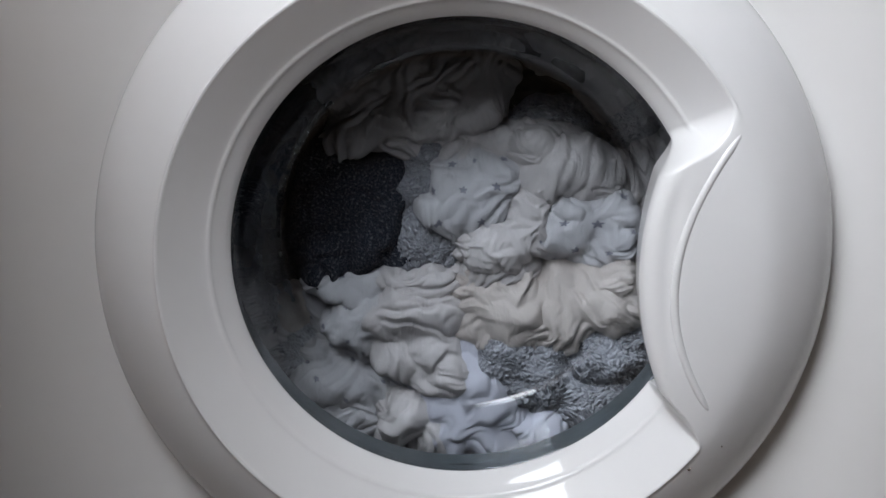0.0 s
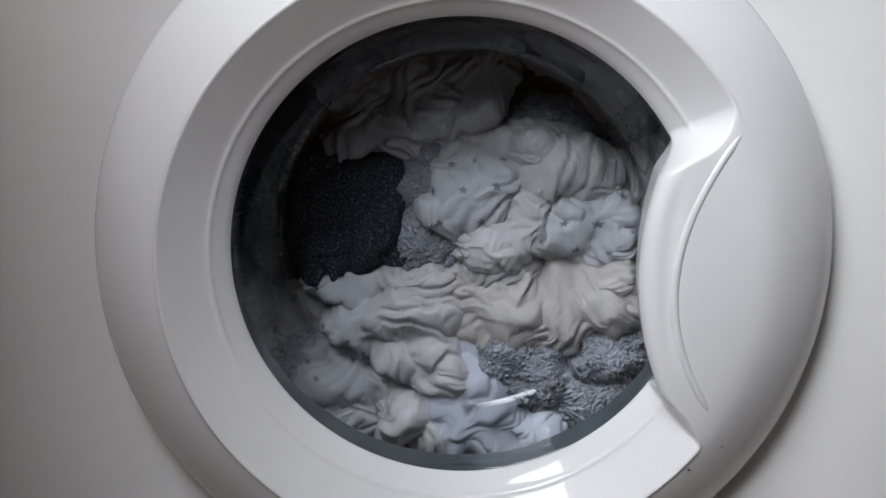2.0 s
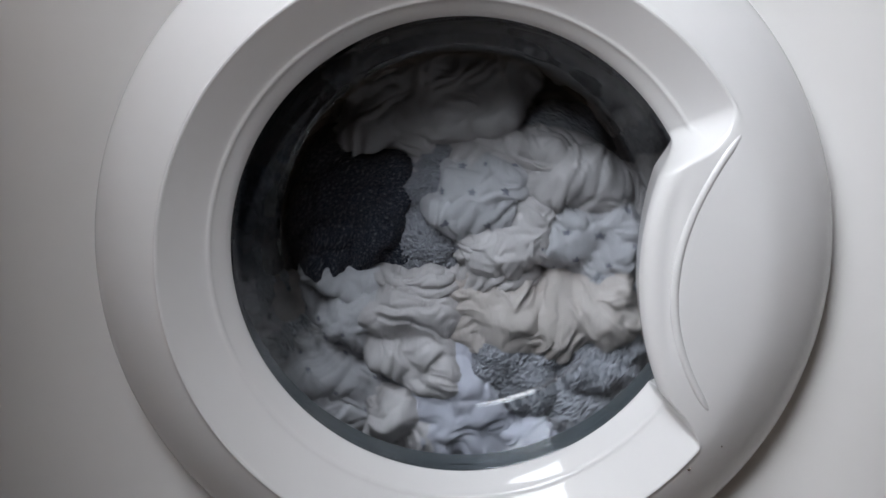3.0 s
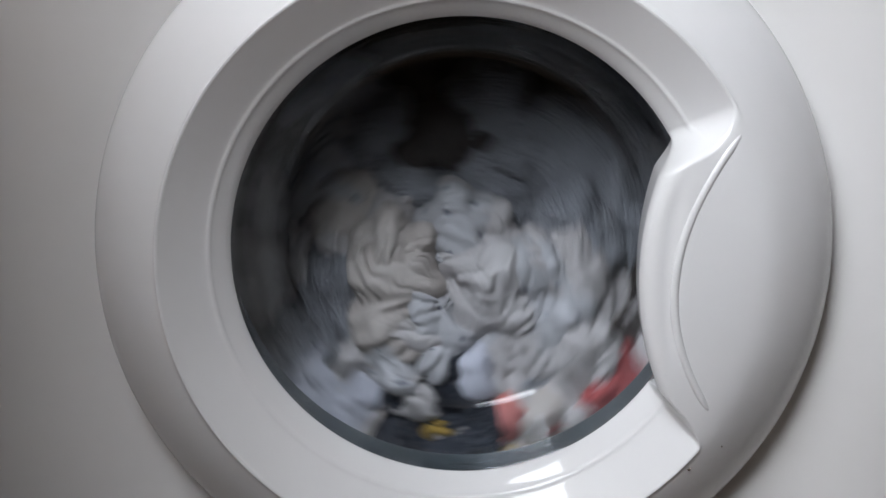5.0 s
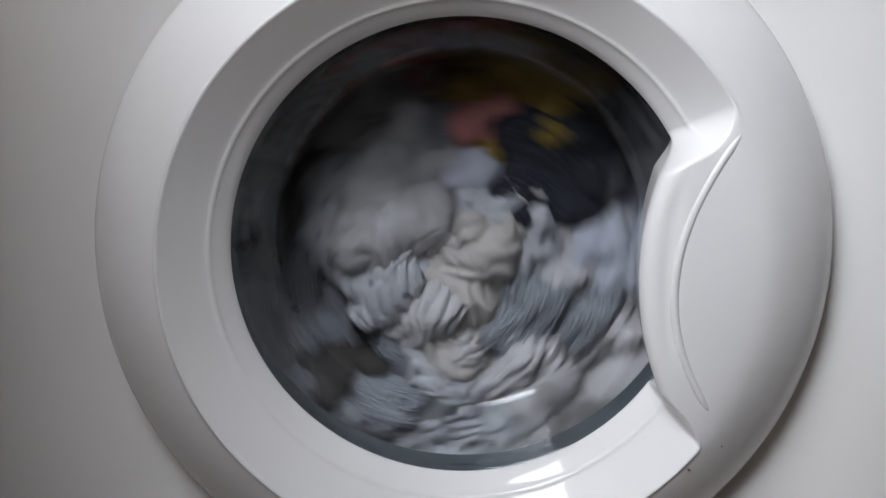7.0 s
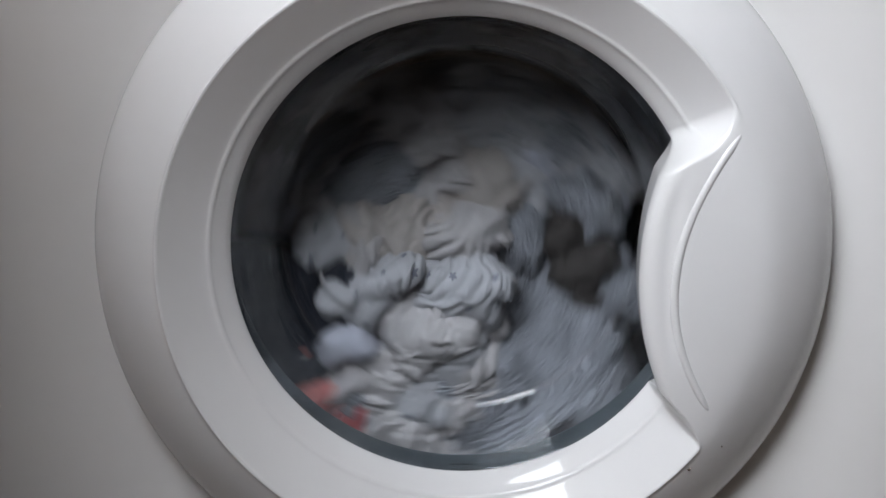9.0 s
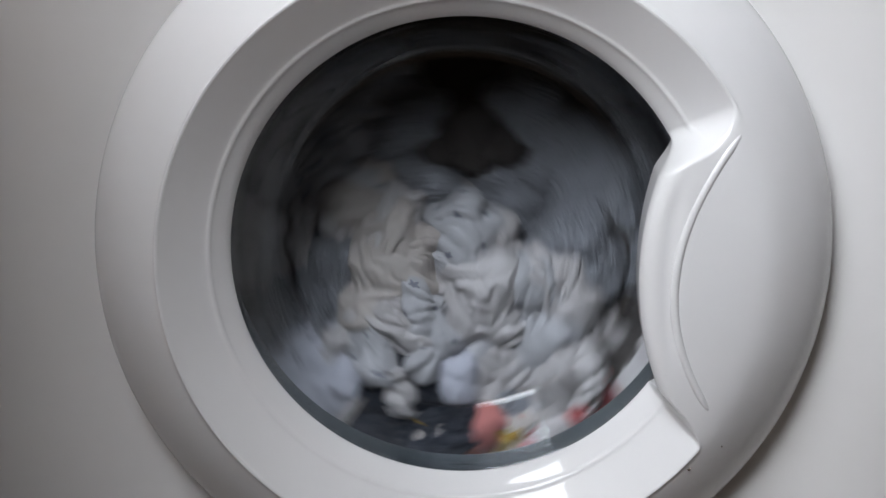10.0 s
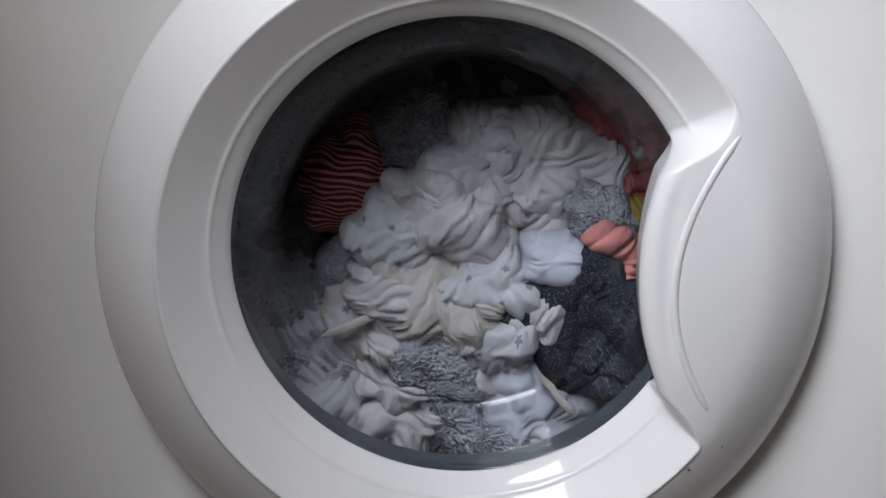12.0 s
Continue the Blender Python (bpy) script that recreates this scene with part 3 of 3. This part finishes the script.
def waves(rng, x, z, size, count=5):
    """A smooth random field about 1 high, its bumps about size metres wide."""
    total = np.zeros_like(x)
    for _ in range(count):
        a, ph = rng.uniform(0, 2 * math.pi, 2)
        k = math.pi / size * rng.uniform(0.6, 1.4)
        total += np.sin(k * (math.cos(a) * x + math.sin(a) * z) + ph)
    return total / math.sqrt(count)


# width, height, spread of the soft folds of each kind of cloth, and how far its large lumps stand out
FOLDS = {"terry_towel": (0.030, 0.0026, 0.4, 0.0034), "white_sock": (0.024, 0.0034, 0.35, 0.0040), "knitted_garment": (0.026, 0.0045, 0.4, 0.0050),
         "star_print_cloth": (0.0105, 0.0034, 0.65, 0.0045), "cream_cloth": (0.0115, 0.0040, 0.6, 0.0045), "striped_sock": (0.016, 0.0045, 0.6, 0.0045),
         "strap": (0.010, 0.0010, 0.3, 0.0010), "woven_label": (0.020, 0.0008, 0.3, 0.0010)}


def crumple():
    """Every piece of washing is a gathered bundle: a closed lump, over which bands of soft folds lie on one another."""
    for k, p in enumerate(PIECES):
        hidden = min(p["start"][2], p["end"][2]) > 0.125
        n = 72 if hidden else int(min(190, max(90, max(p["w"], p["h"]) * 1750)))
        g = np.linspace(-1, 1, n)
        u, v = np.meshgrid(g, g, indexing="ij")
        rad = np.maximum(np.abs(u), np.abs(v)) + 1e-9
        ang = np.arctan2(v, u)
        # the front half takes most of the cloth, the rest is tucked behind
        tilt = np.where(rad < 0.84, rad / 0.84 * 0.5 * math.pi, (0.5 + 0.47 * (rad - 0.84) / 0.16) * math.pi)
        loops = (np.arange(n - 1)[:, None] * n + np.arange(n - 1)[None, :]).reshape(-1, 1) + np.array([[0, n, n + 1, 1]])
        rng = np.random.default_rng(100 + k)
        a, c, b = p["w"] * 0.60, p["deep"], p["h"] * 0.60
        edge = 1.0 + sum(rng.uniform(-0.075, 0.075) * np.cos(m * ang + rng.uniform(0, 6.28)) for m in (2, 3, 4, 5, 7))
        swell = np.sin(tilt) ** 0.78 * edge
        square = (np.abs(np.cos(ang)) ** 2.7 + np.abs(np.sin(ang)) ** 2.7) ** (-1 / 2.7)
        x, z = a * swell * square * np.cos(ang), b * swell * square * np.sin(ang)
        y = -c * np.sign(np.cos(tilt)) * np.abs(np.cos(tilt)) ** 0.8
        width, tall, stray, lump = FOLDS.get(p["name"], (0.0105, 0.0040, 0.65, 0.0055))
        if min(p["w"], p["h"]) > 0.08:
            width, tall = width * 1.25, tall * 1.2
        lean = rng.uniform(0, math.pi)
        height = None
        for layer in range(3):
            d = lean + layer * 1.1 + rng.uniform(-0.4, 0.4)
            wide = width * rng.uniform(0.75, 1.35)
            along = math.cos(d) * x + math.sin(d) * z
            bend = stray * waves(rng, x, z, 0.042) + 0.12 * waves(rng, x, z, 0.013)
            phase = along / wide + bend
            ridge = np.abs(np.sin(math.pi * phase)) ** 0.5
            fine = along / wide * 2.3 + 0.8 * waves(rng, x, z, 0.016) + bend
            ridge = ridge + 0.42 * np.abs(np.sin(math.pi * fine)) ** 0.6 * np.clip(0.5 + waves(rng, x, z, 0.02), 0, 1)
            h = 1.3 * tall * ridge * (0.75 + 0.4 * waves(rng, x, z, 0.03)) + 1.9 * lump * waves(rng, x, z, 0.034)
            height = h if height is None else np.maximum(height, h)
        height -= height.mean()
        if p["mat"] is TERRY:
            height = height + 0.00055 * rng.standard_normal(height.shape)
        front = np.clip((math.pi * 0.60 - tilt) / (math.pi * 0.32), 0.0, 1) ** 0.9
        co = np.stack([x, y, z], -1)
        du, dv = np.gradient(co, axis=0), np.gradient(co, axis=1)
        nrm = np.cross(du, dv)
        nrm /= np.linalg.norm(nrm, axis=-1, keepdims=True) + 1e-12
        nrm *= np.where((nrm * co).sum(-1, keepdims=True) < 0, -1, 1)
        room = min(1.0, min(p["w"], p["h"]) / 0.04)
        co = co + nrm * (height * front * room)[..., None]
        # folds lean over sideways a little
        co[..., 0] += 0.0016 * room * waves(rng, co[..., 0], co[..., 2], 0.012) * front
        co[..., 2] += 0.0016 * room * waves(rng, co[..., 0], co[..., 2], 0.012) * front
        me = bpy.data.meshes.new(p["name"])
        me.from_pydata(co.reshape(-1, 3).tolist(), [], loops.tolist())
        # the cloth's own plane: out from the middle and down the bundle's sides
        far = np.hypot(x, z) + 0.8 * (y + c)
        flat = np.stack([0.2 + 0.01 * k + far * np.cos(ang), 0.2 + far * np.sin(ang)], -1).reshape(-1, 2)
        me.uv_layers.new(name="UVMap").data.foreach_set("uv", flat[loops.ravel()].ravel().astype(np.float32))
        me.polygons.foreach_set("use_smooth", [True] * len(loops))
        me.materials.append(p["mat"])
        me.update()
        ob = new(p["name"], me)
        tagged(ob, p["label"], p["category"], "washing in the drum")
        p["ob"] = ob


crumple()


# ---- tumbling ----
SPEED, T_GO, T_FULL, T_BRAKE, T_REST = 290.0, 2.85, 3.58, 10.72, 11.16
EDDY, REACH, SLIP, LEAN = Vector((-0.025, -0.040)), 0.20, 0.22, 0.35


def turned(t):
    """Degrees that the load has gone round by the time t, clockwise as seen from the door."""
    a = min(max(t - T_GO, 0), T_FULL - T_GO)
    total = 0.5 * SPEED / (T_FULL - T_GO) * a * a
    total += SPEED * min(max(t - T_FULL, 0), T_BRAKE - T_FULL)
    b = min(max(t - T_BRAKE, 0), T_REST - T_BRAKE)
    return total + SPEED * (b - 0.5 * b * b / (T_REST - T_BRAKE))


def lift(phi, high):
    """The load hangs low: the upper half of its orbits is flattened. What clings to the drum is carried high."""
    return 0.97 - 0.06 * math.sin(phi) if high else 0.89 - 0.13 * math.sin(phi)


def middle(s):
    return EDDY * (1 - 0.4 * min(s, 1.0))


def to_orbit(x, z, high):
    """The orbit on which a place lies, 0 in the eddy's middle, and the phase on it."""
    s, phi = 0.5, 0.0
    for _ in range(80):
        c = middle(s)
        k = lift(phi, high)
        s = 0.5 * s + 0.5 * math.hypot(x - c.x, (z - c.y) / k) / REACH
        phi = math.atan2((z - c.y) / k, x - c.x)
    psi = phi
    for _ in range(60):
        psi = phi + SLIP * math.cos(psi)
    return s, psi


def on_orbit(s, psi, high):
    phi = psi - SLIP * math.cos(psi)
    c = middle(s)
    return c.x + s * REACH * math.cos(phi), c.y + s * REACH * math.sin(phi) * lift(phi, high)


def near(a):
    return (a + 180) % 360 - 180


def motions():
    times = [0.0, T_GO] + [2.9 + 0.1 * i for i in range(83)] + [11.2, 12.0]
    times = sorted({round(t, 3) for t in times})
    whole = turned(12.0)
    walk(DRUM, [(t, Matrix.Translation(DOOR) @ Matrix.Rotation(radians(turned(t)), 4, "Y")) for t in times])
    for k, p in enumerate(PIECES):
        (x0, z0, y0, a0), (x1, z1, y1, a1) = p["start"], p["end"]
        high = p["mat"] in (OCHRE, RED, STRIPED)
        lean = 0.06 if p["mat"] is OCHRE else 0.15 if high or p["mat"] in (NAVY, PINK) else LEAN
        s0, f0 = to_orbit(x0, z0, high)
        s1, f1 = to_orbit(x1, z1, high)
        gain = near(math.degrees(f1 - f0) + whole)
        twist = near(a1 - a0 - whole)
        rows = []
        for t in times:
            g = smoothstep(3.2, 4.9, t)
            live = smoothstep(2.9, 3.8, t) * (1 - smoothstep(10.6, 11.2, t))
            s = s0 + (s1 - s0) * g
            psi = f0 + radians(gain * g - turned(t))
            x, z = on_orbit(s, psi, high)
            sway = live * 9 * math.sin(5.2 * t + 2.4 * k)
            # the heap leans back: what rises falls deeper into the drum
            y = (y0 + lean * (z - z0)) * (1 - g) + (y1 + lean * (z - z1)) * g + live * (p["dive"] + 0.005 * math.sin(4.1 * t + 1.7 * k))
            if not high:
                # the turning load presses forward against the door
                y += 0.65 * live * (min(y, 0.104) - y)
            y = max(y, min(y0, y1, 0.084))
            m = pose(HUB.x + x, HUB.y + y, HUB.z + z) @ Matrix.Rotation(radians(a0 + twist * g + turned(t) + sway), 4, "Y") @ Matrix.Rotation(radians(sway), 4, "X")
            rows.append((t, m))
        walk(p["ob"], rows)


motions()
